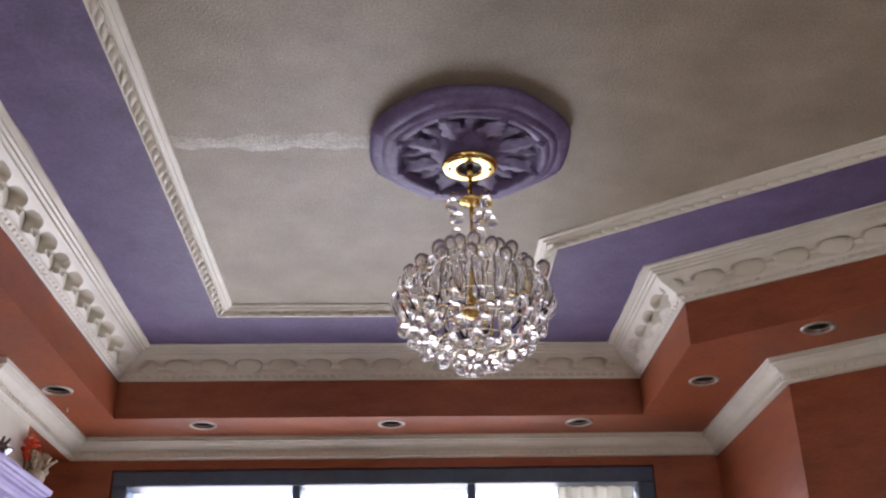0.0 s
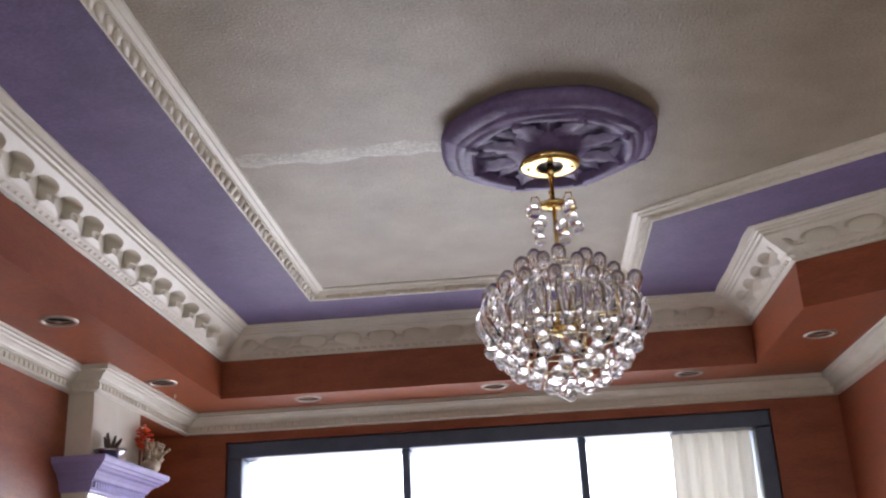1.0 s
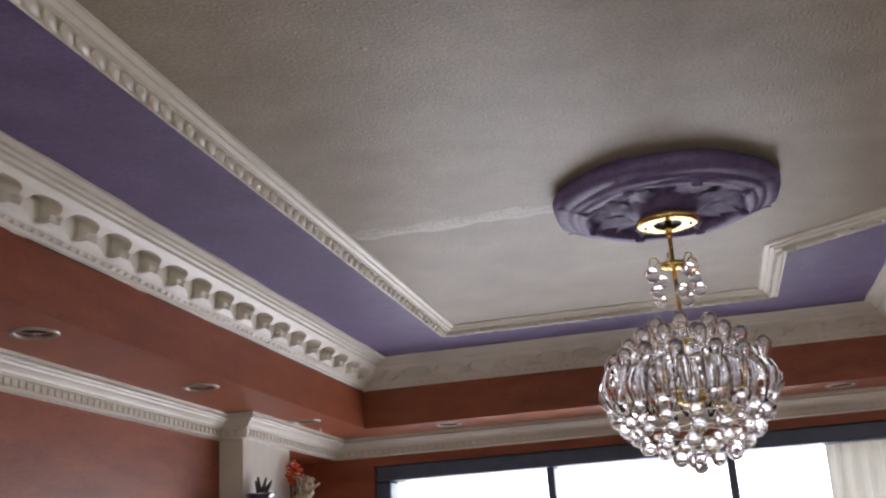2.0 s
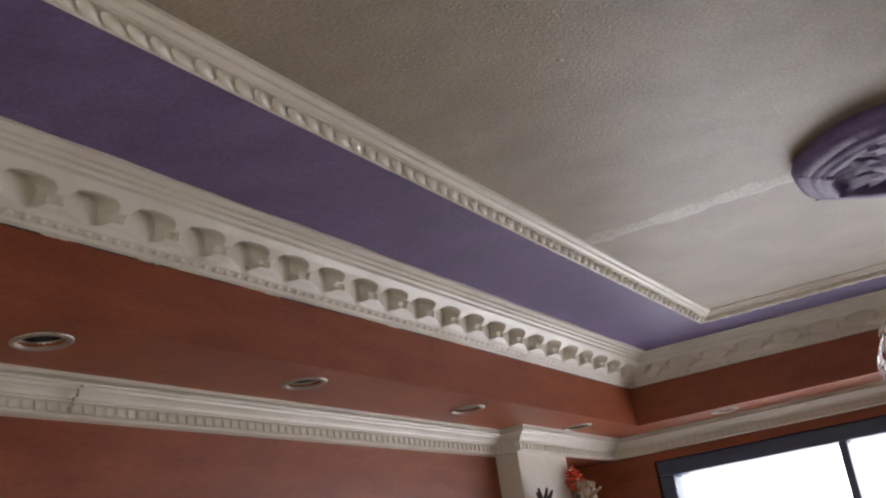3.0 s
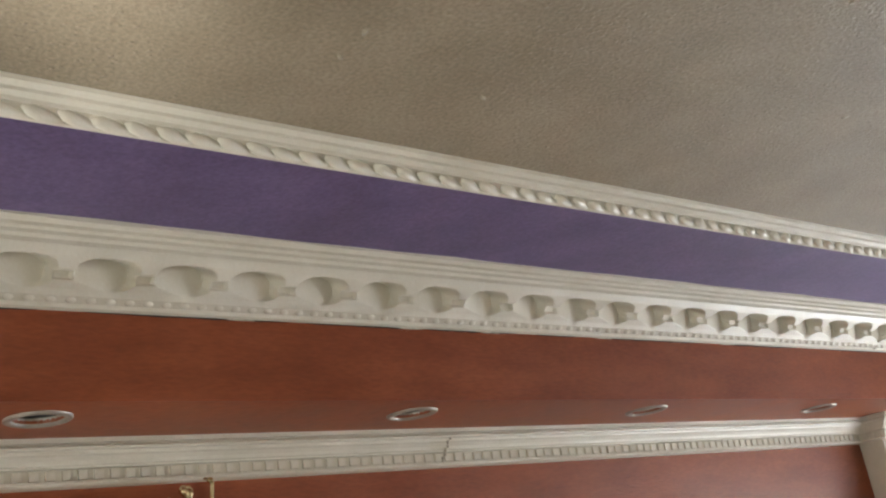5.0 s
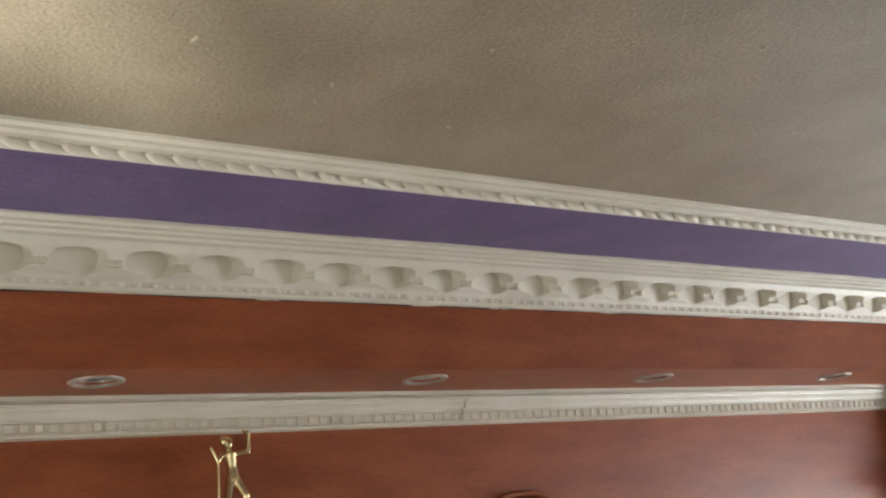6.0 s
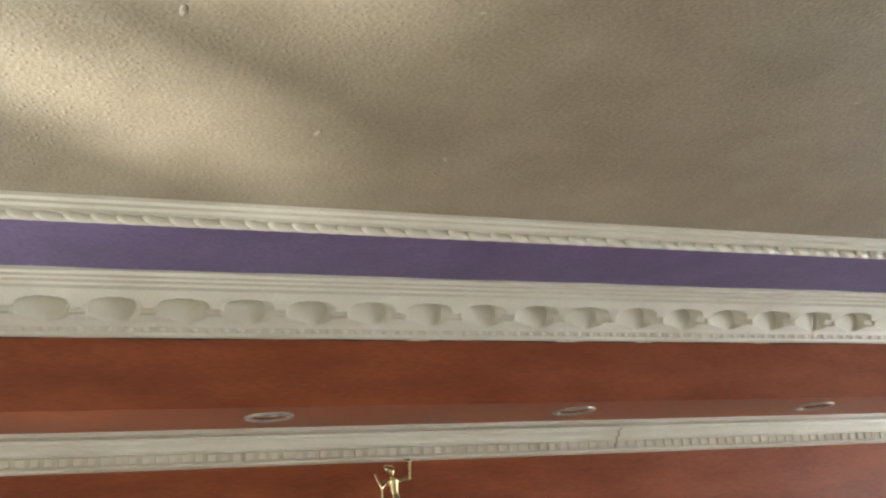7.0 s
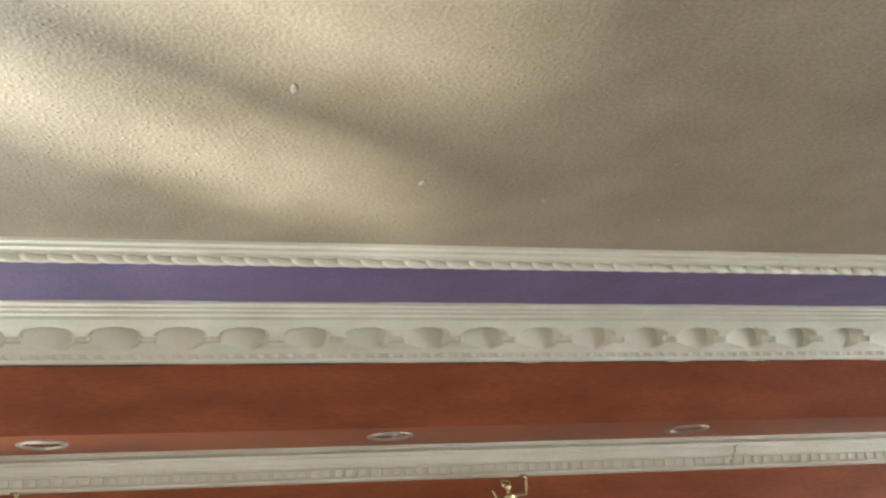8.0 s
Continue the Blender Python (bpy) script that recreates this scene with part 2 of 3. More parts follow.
def soffit():
    """The lowered ceiling round the recess, with a round hole for each lamp."""
    bm = bmesh.new()
    loops = [[Vector((*p, 0)) for p in offset(CROWN_LINE, -0.05)], [Vector((*p, 0)) for p in offset(RECESS, -0.0205)]]
    for x, y in LIGHTS:
        loops.append([Vector((x + 0.045 * math.cos(a * math.pi / 12), y + 0.045 * math.sin(a * math.pi / 12), 0)) for a in range(24)])
    edges = []
    for loop in loops:
        vs = [bm.verts.new((p.x, p.y, SOFFIT_Z)) for p in loop]
        edges += [bm.edges.new((vs[k], vs[(k + 1) % len(vs)])) for k in range(len(vs))]
    bmesh.ops.triangle_fill(bm, use_beauty=True, use_dissolve=False, edges=edges)
    geo = bmesh.ops.extrude_face_region(bm, geom=bm.faces[:])
    bmesh.ops.translate(bm, verts=[v for v in geo["geom"] if isinstance(v, bmesh.types.BMVert)], vec=(0, 0, 0.018))
    bmesh.ops.recalc_face_normals(bm, faces=bm.faces)
    return bm


structure("soffit", soffit(), RED, "terracotta painted lowered ceiling with round lamp holes", "ceiling")
for i in range(len(RECESS)):
    structure("fascia", run(RECESS, i, [(-0.02, SOFFIT_Z + 0.018), (-0.02, SOFFIT_Z), (0, SOFFIT_Z), (0, CEILING_Z), (-0.02, CEILING_Z)]), RED, "terracotta glazed upright band below the cornice", "wall")


def wall(name, x0, y0, x1, y1, label, holes=(), mat=RED):
    """A wall 0.25 m thick whose inner face runs from (x0, y0) to (x1, y1), clockwise; holes: (from, to, sill, head) along it."""
    a, b = Vector((x0, y0)), Vector((x1, y1))
    w, length = (b - a).normalized(), (b - a).length
    out = Vector((-w.y, w.x))
    bm = bmesh.new()
    cuts, spans = 0.0, []
    for f, t, s, h in holes:
        spans += [(cuts, f, 0, SOFFIT_Z + 0.3), (f, t, 0, s), (f, t, h, SOFFIT_Z + 0.3)]
        cuts = t
    spans.append((cuts, length, 0, SOFFIT_Z + 0.3))
    for f, t, s, h in spans:
        if t - f < 1e-4 or h - s < 1e-4:
            continue
        c = [a + w * f, a + w * t, a + w * t + out * 0.25, a + w * f + out * 0.25]
        lo, hi = [bm.verts.new((p.x, p.y, s)) for p in c], [bm.verts.new((p.x, p.y, h)) for p in c]
        for k in range(4):
            m = (k + 1) % 4
            bm.faces.new((lo[k], lo[m], hi[m], hi[k]))
        bm.faces.new(lo), bm.faces.new(hi)
    bmesh.ops.recalc_face_normals(bm, faces=bm.faces)
    return structure(name, bm, mat, label, "wall")


WIN = (-0.078, 2.382, 0.85, 2.589)
# the opening in wall_west is invented, out of view, for the west lamp
wall("wall_west", -0.37, -6.5, -0.37, -0.21, "terracotta glazed wall with pilaster and mirror", [(0.55, 1.75, 0.95, 2.05)])
wall("wall_alcove", -0.95, -0.21, -0.95, 0.345, "dark terracotta back wall of a shallow alcove")
structure("wall_alcove_side", box(bmesh.new(), -1.0, -0.46, 0, -0.62, -0.21, SOFFIT_Z), RED, "terracotta side wall of the alcove", "wall")
structure("alcove_header", box(bmesh.new(), -1.0, -0.209, CROWN_Z + 0.001, -0.272, 0.344, CEILING_Z), RED, "terracotta beam over the alcove", "wall")
wall("wall_north", -1.2, 0.345, 2.936, 0.345, "dark terracotta wall round a wide window", [(WIN[0] + 1.2, WIN[1] + 1.2, WIN[2], WIN[3])])
wall("wall_east", 2.686, 0.345, 2.686, -0.648, "terracotta wall between window and slanted wall")
wall("wall_slanted", 2.686, -0.648, 4.087, -1.610, "terracotta slanted wall")
wall("wall_east_2", 4.087, -1.610, 4.087, -6.5, "plain cream side wall", (), CREAM)
wall("wall_south", 4.087, -6.5, -0.62, -6.5, "plain cream wall with an added, unseen window", [(1.187, 1.817, 1.22, 2.10)], CREAM)
# invented window out of view; its bars cut the glint lamp's light into bands
south = tagged(new("added_window_2"), "unseen two-light window added in the cream wall to shape the ceiling streaks", "window", kind="structure")
south.location = (0, -6.62, 0)
for x0, z0, x1, z1 in ((2.27, 2.06, 2.90, 2.10), (2.27, 1.22, 2.90, 1.26), (2.27, 1.26, 2.32, 2.06), (2.86, 1.26, 2.90, 2.06), (2.515, 1.26, 2.595, 2.06)):
    part("window_frame", box(bmesh.new(), x0, -0.03, z0, x1, 0.03, z1, 0.005), SLATE, south)

# invented window round the west lamp, placed where it stays unseen
west = tagged(new("added_window_3"), "unseen window added low in the terracotta wall to light the ceiling", "window", kind="structure")
west.location = (-0.52, 0, 0)
for y0, z0, y1, z1 in ((-5.95, 2.0, -4.75, 2.05), (-5.95, 0.95, -4.75, 1.0), (-5.95, 1.0, -5.90, 2.0), (-4.80, 1.0, -4.75, 2.0), (-5.37, 1.0, -5.33, 2.0)):
    part("window_frame", box(bmesh.new(), -0.03, y0, z0, 0.03, y1, z1, 0.005), SLATE, west)

# ---- north window ----
window = tagged(new("window_1"), "wide dark slate-blue framed three-pane window in bright daylight", "window", kind="structure")
window.location = (0, 0.416, 0)
FW = 0.072
for k, (x0, z0, x1, z1) in enumerate(((WIN[0], WIN[3] - FW, WIN[1], WIN[3]), (WIN[0], WIN[2], WIN[1], WIN[2] + FW), (WIN[0], WIN[2] + FW, WIN[0] + FW, WIN[3] - FW), (WIN[1] - FW, WIN[2] + FW, WIN[1], WIN[3] - FW))):
    part("window_frame", box(bmesh.new(), x0, -0.05, z0, x1, 0.10, z1, 0.008), SLATE, window)
for x in (0.749, 1.545):
    part("mullion", box(bmesh.new(), x - 0.018, -0.035, WIN[2] + FW, x + 0.018, 0.09, WIN[3] - FW, 0.006), SLATE, window)
for x0, x1 in ((WIN[0] + FW, 0.731), (0.767, 1.527), (1.563, WIN[1] - FW)):
    p = part("pane", box(bmesh.new(), x0, 0.070, WIN[2] + FW, x1, 0.076, WIN[3] - FW), PANE, window)
    p.visible_shadow = False

# ---- mouldings ----
PITCH = 0.150
COR = [(0.160, 3.0), (0.159, 2.990), (0.140, 2.988), (0.139, 2.994), (0.134, 2.993), (0.133, 2.984), (0.126, 2.981), (0.125, 2.987), (0.121, 2.986), (0.120, 2.976), (0.113, 2.972), (0.112, 2.977), (0.109, 2.976), (0.108, 2.965), (0.096, 2.9535)]
FLAT = [(0.094 - 0.00263 * k, 2.9517 - 0.001674 * k) for k in range(24)]
COR = COR + FLAT + [(0.031, 2.911), (0.028, 2.902), (0.012, 2.893), (0.010, 2.886), (0.0, 2.883)]


def scoop(s, v):
    """The hollow cups of the cornice with a small notch between each two."""
    if v < 2:
        return 0.0022 * (math.sin(s * 9.1) + math.sin(s * 23.7 + 1.0) * 0.6)
    f = v - 15
    if f < 0 or f > 23:
        return 0.0
    u = (s / PITCH + 0.72) % 1.0 - 0.5
    y = (f - 11.3) / 11.3
    r = (abs(u / 0.40) ** 2.6 + abs(y / (0.95 if y < 0 else 1.15)) ** 2.6) ** (1 / 2.6)
    ramp = min(1.0, max(0.0, 0.25 * u / 0.40 - 0.45 * y + 0.46))
    cup = 0.066 * ramp * min(1.0, max(0.0, (1 - r) / 0.09))
    e = max(abs(abs(u) - 0.5) / 0.13, abs(y - 0.2) / 0.32)
    neck = 0.024 * min(1.0, max(0.0, (1 - e) / 0.22)) * (1 - y) / 1.2
    return -max(cup, neck)


def pieces_along(owner, name, mesh, poly, i, d, z, stations, turn=None):
    """Pieces that share a mesh (x along, y outwards) on side i of the outline poly, d metres in from it.
    On the sides that the walk passes they are parts; on the closing sides they are joined."""
    o = offset(poly, d)
    p, q = o[i], o[(i + 1) % len(o)]
    length, w = (q - p).length, (q - p).normalized()
    near = p.y > -1.9 or (abs(w.x) < 0.01 and p.x < 1)
    verts, faces = [], []
    for k, s in enumerate(stations):
        if s > length - 0.01:
            break
        m = Matrix(((w.x, -w.y, 0, p.x + w.x * s), (w.y, w.x, 0, p.y + w.y * s), (0, 0, 1, z), (0, 0, 0, 1)))
        if turn:
            m = m @ Matrix.Rotation(turn(k), 4, "Z")
        if near and p.y + w.y * s > -5.2:
            ob = part(name, mesh, None, owner)
            ob.matrix_basis = m
        else:
            base = len(verts)
            verts += [m @ v.co for v in mesh.vertices]
            faces += [tuple(base + j for j in f.vertices) for f in mesh.polygons]
    if verts:
        me = bpy.data.meshes.new(name + "_row")
        me.from_pydata(verts, [], faces)
        me.materials.append(WHITE)
        tagged(part(name + "_row", me, None, owner), kind="stuff")


bm = bmesh.new()
rings = []
for ring, rise in ((1.0, -0.002), (0.72, 0.0055)):
    rings.append([bm.verts.new((0.011 * ring * math.cos(j * math.pi / 4), -(0.0065 * ring * math.sin(j * math.pi / 4) + rise * 0.3), 0.0050 * ring * math.sin(j * math.pi / 4) - rise * 0.55)) for j in range(8)])
tip = bm.verts.new((0, -0.0026, -0.0044))
for j in range(8):
    bm.faces.new((rings[0][j], rings[0][(j + 1) % 8], rings[1][(j + 1) % 8], rings[1][j]))
    bm.faces.new((rings[1][j], rings[1][(j + 1) % 8], tip))
bmesh.ops.recalc_face_normals(bm, faces=bm.faces)
bead_mesh = mesh_of("bead", bm, WHITE, True)
dentil_mesh = mesh_of("dentil", box(bmesh.new(), -0.0098, -0.0036, -0.0105, 0.0098, 0.0036, 0.0105, 0.0015), WHITE)

for i in range(len(RECESS)):
    c = structure("cornice", run(RECESS, i, COR, PITCH / 32, scoop, 15), WHITE, "cream plaster cornice with a row of hollow scoops and beads", "cornice", True)
    c.data.set_sharp_from_angle(angle=radians(36))
    a, b = Vector(RECESS[i]), Vector(RECESS[(i + 1) % len(RECESS)])
    pieces_along(c, "bead", bead_mesh, RECESS, i, 0.020, 2.8975, [0.036 * (k + 0.6) for k in range(200)])

CROWN = [(0.080, 2.718), (0.080, 2.708), (0.070, 2.7075), (0.069, 2.7025), (0.078, 2.702), (0.082, 2.699), (0.079, 2.6945), (0.066, 2.694), (0.063, 2.688), (0.059, 2.689), (0.052, 2.685), (0.044, 2.678), (0.040, 2.671), (0.034, 2.669), (0.034, 2.666), (0.018, 2.665), (0.017, 2.642), (0.027, 2.641), (0.029, 2.635), (0.024, 2.631), (0.0, 2.629)]
for i in range(len(CROWN_LINE)):
    c = structure("crown_moulding", run(CROWN_LINE, i, CROWN), WHITE, "cream plaster crown moulding with a dentil row", "crown moulding")
    pieces_along(c, "dentil", dentil_mesh, CROWN_LINE, i, 0.0205, 2.6535, [0.033 * (k + 0.5) for k in range(220)])

TRIM = [(0.502, 3.0), (0.501, 2.976), (0.503, 2.972), (0.507, 2.973), (0.510, 2.9785), (0.533, 2.9805), (0.535, 2.9805), (0.539, 2.979), (0.542, 2.984), (0.552, 2.987), (0.554, 2.992), (0.567, 2.994), (0.570, 3.0)]
LEAF, GROUP = 0.0462, 0.280
bm = ball(bmesh.new(), (0, 0, 0), 1, 8, 6)
for v in bm.verts:
    taper = 1.0 - 0.35 * v.co.x
    v.co = Vector((v.co.x * 0.036, v.co.y * 0.0094 * taper + 0.005 * v.co.x ** 3, v.co.z * 0.0115 * taper))
for v in bm.verts:
    v.co.y = -v.co.y
bmesh.ops.recalc_face_normals(bm, faces=bm.faces)
trim_leaf = mesh_of("trim_leaf", bm, WHITE, True)
for i in range(len(RECESS)):
    c = structure("trim", run(RECESS, i, TRIM), WHITE, "cream plaster trim with a twisted leaf band", "trim")
    pieces_along(c, "leaf", trim_leaf, RECESS, i, 0.5205, 2.9765, [GROUP * (k // 6) + LEAF * (k % 6) + 0.040 for k in range(180)], lambda k: radians(25 + 4 * math.sin(k * 2.1)))

# ---- filled cable groove between trim and medallion ----
bm = bmesh.new()
rows = []
for k in range(25):
    x = 0.575 + k * 0.025
    y = -1.742 + 0.006 * math.sin(x * 17)
    half = 0.046 + 0.010 * math.sin(x * 31 + 1) + 0.006 * math.sin(x * 73)
    rows.append([bm.verts.new((x, y + half * f, CEILING_Z - h)) for f, h in ((-1, -0.001), (-0.6, 0.0012), (0, 0.003), (0.6, 0.0016), (1, -0.001))])
for p, q in zip(rows, rows[1:]):
    for k in range(4):
        bm.faces.new((p[k], q[k], q[k + 1], p[k + 1]))
bmesh.ops.recalc_face_normals(bm, faces=bm.faces)
structure("ceiling_patch", bm, PATCH, "pale filler smear across the gold ceiling", "ceiling", True)


# ---- recessed lamps ----
def downlight():
    top = new("downlight")
    ring = lathe(bmesh.new(), [(0.044, 0.012), (0.046, -0.001), (0.049, -0.005), (0.056, -0.0055), (0.0605, -0.003), (0.061, 0.0), (0.061, 0.001)], 28)
    part("ring", ring, CHROME, top, "brushed nickel ring", True)
    cup = lathe(bmesh.new(), [(0.0435, 0.010), (0.041, 0.05), (0.026, 0.075), (0.001, 0.078)], 24)
    part("reflector", cup, DARK, top, "dark reflector", True)
    bulb = lathe(bmesh.new(), [(0.001, 0.034), (0.016, 0.036), (0.024, 0.042), (0.022, 0.06), (0.012, 0.075)], 20)
    part("bulb", bulb, SILVER, top, "unlit bulb", True)
    return tagged(top, "unlit round downlight in the terracotta soffit", "downlight", "downlights round the soffit")


lamp0 = downlight()
lamp0.location = (*LIGHTS[0], SOFFIT_Z)
for x, y in LIGHTS[1:]:
    copy_thing(lamp0, pose(x, y, SOFFIT_Z))

# ---- ceiling medallion ----
MX, MY = 1.434, -1.748


def lobes(a, i):
    """Eight straight sides with a small nick at each corner, fading inwards."""
    c = (a + math.pi / 8) % (math.pi / 4) - math.pi / 8
    side = 0.972 / math.cos(c) ** 0.65 - 0.020 * math.exp(-((abs(c) - math.pi / 8) / 0.045) ** 2)
    bow = 0.006 * math.sin(3 * a + 1) + 0.004 * math.sin(7 * a)
    return 1 + (side - 1 + bow) * max(0.45, 1 - i / 22), 0.0015 * math.sin(5 * a + i)


med = tagged(new("ceiling_medallion"), "purple plaster ceiling medallion with acanthus leaves", "medallion")
med.location = (MX, MY, CEILING_Z)
RIM = [(0.284, 0.0), (0.294, -0.010), (0.298, -0.024), (0.293, -0.036), (0.280, -0.044), (0.262, -0.050), (0.257, -0.049), (0.254, -0.054), (0.238, -0.058), (0.234, -0.057), (0.230, -0.061), (0.216, -0.063), (0.208, -0.058), (0.200, -0.040)]
part("rim", lathe(bmesh.new(), RIM, 128, lobes), PURPLE_GLAZE, med, "stepped eight-sided rim", True)
part("dish", lathe(bmesh.new(), [(0.212, -0.046), (0.195, -0.036), (0.170, -0.033), (0.140, -0.036), (0.115, -0.044), (0.090, -0.058), (0.076, -0.068), (0.001, -0.074)], 96), PURPLE_GLAZE, med, "", True)


def acanthus(length, wide, high):
    """A leaf with a raised rib, notched edges and a curled tip, from the origin along +x."""
    bm = bmesh.new()
    rows = []
    for i in range(13):
        f = i / 12
        w = wide * math.sin(math.pi * (0.16 + 0.80 * f)) * (1 + 0.22 * math.sin(20 * f))
        row = []
        for j in range(7):
            u = (j - 3) / 3
            z = -high * (1 - abs(u) ** 1.3) - 0.4 * high * math.cos(2.5 * math.pi * u) * (1 - abs(u)) - high * 1.1 * f ** 4
            row.append(bm.verts.new((length * f - 0.010 * abs(u), w * u, z)))
        rows.append(row)
    for p, q in zip(rows, rows[1:]):
        for j in range(6):
            bm.faces.new((p[j], p[j + 1], q[j + 1], q[j]))
    bmesh.ops.recalc_face_normals(bm, faces=bm.faces)
    return bm


leaf_big = mesh_of("leaf", acanthus(0.128, 0.034, 0.0075), PURPLE_GLAZE, True)
leaf_small = mesh_of("leaf_small", acanthus(0.095, 0.025, 0.006), PURPLE_GLAZE, True)
for k in range(16):
    a = math.pi * k / 8 + math.pi / 8
    r0, mesh, dz = (0.088, leaf_big, -0.050) if k % 2 == 0 else (0.112, leaf_small, -0.040)
    ob = part("leaf", mesh, None, med)
    ob.matrix_basis = pose(r0 * math.cos(a), r0 * math.sin(a), dz, 0, -2, math.degrees(a))


def corner_scroll():
    """A leaf that curls over the rim's corner, with a knob where it meets the lip."""
    bm = acanthus(0.082, 0.017, 0.006)
    ball(bm, (0.002, 0, -0.004), 0.010, 10, 7, (1.1, 1.5, 0.7))
    for sy in (-1, 1):
        ball(bm, (0.066, sy * 0.016, 0.001), 0.009, 8, 6, (1.5, 0.9, 0.8))
    return bm


scroll_mesh = mesh_of("corner_scroll", corner_scroll(), PURPLE_GLAZE, True)
for k in range(8):
    a = math.pi * (k + 0.5) / 4
    ob = part("corner_scroll", scroll_mesh, None, med)
    ob.matrix_basis = pose(0.212 * math.cos(a), 0.212 * math.sin(a), -0.061, 0, -20, math.degrees(a))

# ---- chandelier ----
chand = tagged(new("chandelier"), "brass chandelier with clear crystal balls hanging from the medallion", "chandelier")
chand.location = (MX, MY, 0.018)
part("canopy", lathe(bmesh.new(), [(0.078, 2.904), (0.081, 2.897), (0.079, 2.890), (0.074, 2.887), (0.044, 2.886), (0.036, 2.889)], 40), BRASS, chand, "polished brass ceiling plate", True)
part("canopy_hole", lathe(bmesh.new(), [(0.0355, 2.889), (0.030, 2.897), (0.001, 2.898)], 24), DARK, chand, "dark hollow in the plate", True)
for sx in (-1, 1):
    part("screw", ball(bmesh.new(), (sx * 0.058, 0, 2.885), 0.005, 8, 6, (1, 1, 0.6)), DARK, chand)
part("loop", rod(bmesh.new(), (0, 0, 2.858), (0, 0, 2.898), 0.009), BRASS, chand, "brass hanging loop", True)
bm = rod(bmesh.new(), (0, 0, 2.44), (0, 0, 2.860), 0.0055)
part("rod", bm, BRASS, chand, "thin brass rod", True)
bm = lathe(bmesh.new(), [(0.006, 2.60), (0.010, 2.57), (0.012, 2.53), (0.020, 2.47), (0.024, 2.452), (0.006, 2.44)], 16)
part("sleeve", bm, BRASS, chand, "", True)
part("cup", lathe(bmesh.new(), [(0.005, 2.792), (0.030, 2.786), (0.036, 2.779), (0.030, 2.772), (0.006, 2.768)], 24), BRASS, chand, "small brass cup", True)
part("bowl", lathe(bmesh.new(), [(0.004, 2.468), (0.030, 2.452), (0.042, 2.440), (0.036, 2.428), (0.012, 2.420), (0.001, 2.418)], 24), BRASS, chand, "brass bowl", True)


def hoop(r, z, thick):
    bm = bmesh.new()
    rows = []
    for k in range(48):
        a = 2 * math.pi * k / 48
        rows.append([bm.verts.new(((r + thick * math.cos(b * math.pi / 3)) * math.cos(a), (r + thick * math.cos(b * math.pi / 3)) * math.sin(a), z + thick * math.sin(b * math.pi / 3))) for b in range(6)])
    for k in range(48):
        p, q = rows[k], rows[(k + 1) % 48]
        for b in range(6):
            bm.faces.new((p[b], q[b], q[(b + 1) % 6], p[(b + 1) % 6]))
    bmesh.ops.recalc_face_normals(bm, faces=bm.faces)
    return bm


for r, z in ((0.090, 2.596), (0.150, 2.560), (0.190, 2.505), (0.188, 2.432), (0.145, 2.392), (0.100, 2.352), (0.058, 2.320)):
    part("hoop", hoop(r, z, 0.0026), PALE_METAL, chand, "pale metal hoop", True)
for k in range(6):
    a = 2 * math.pi * k / 6 + 0.2
    bm = bmesh.new()
    for (r0, z0), (r1, z1) in zip(((0.012, 2.46), (0.10, 2.452), (0.192, 2.432)), ((0.10, 2.452), (0.192, 2.432), (0.192, 2.500))):
        rod(bm, (r0 * math.cos(a), r0 * math.sin(a), z0), (r1 * math.cos(a), r1 * math.sin(a), z1), 0.003, None, 6)
    part("arm", bm, BRASS, chand, "", True)
for k in range(6):
    a = 2 * math.pi * k / 6 + 0.35
    bm = bmesh.new()
    pts = [(0.030, 2.780), (0.045, 2.800), (0.060, 2.796), (0.066, 2.772)]
    for (r0, z0), (r1, z1) in zip(pts, pts[1:]):
        rod(bm, (r0 * math.cos(a), r0 * math.sin(a), z0), (r1 * math.cos(a), r1 * math.sin(a), z1), 0.0018, None, 6)
    part("hook", bm, BRASS, chand, "", True)

ball_mesh = mesh_of("crystal_ball", ball(bmesh.new(), (0, 0, 0), 0.0185, 14, 10), CRYSTAL, True)
pear_mesh = mesh_of("crystal_pear", lathe(bmesh.new(), [(0.001, 0.034), (0.011, 0.031), (0.0185, 0.021), (0.0195, 0.009), (0.015, -0.008), (0.010, -0.020), (0.012, -0.028), (0.008, -0.036), (0.001, -0.038)], 12), CRYSTAL, True)


def drop_profile():
    bm = bmesh.new()
    rows = []
    for k in range(9):
        f = k / 8
        z = 0.056 - 0.112 * f
        out = 0.026 * math.sin(math.pi * f)
        w = 0.017 * max(0.12, math.sin(math.pi * (0.12 + 0.80 * f)))
        rows.append([bm.verts.new((out + 0.0075 * math.cos(b * math.pi / 4) * min(1, w / 0.012), w * math.sin(b * math.pi / 4), z)) for b in range(8)])
    for p, q in zip(rows, rows[1:]):
        for b in range(8):
            bm.faces.new((p[b], p[(b + 1) % 8], q[(b + 1) % 8], q[b]))
    bm.faces.new(rows[0]), bm.faces.new(rows[-1])
    bmesh.ops.recalc_face_normals(bm, faces=bm.faces)
    return bm


curl_mesh = mesh_of("crystal_curl", drop_profile(), CRYSTAL, True)


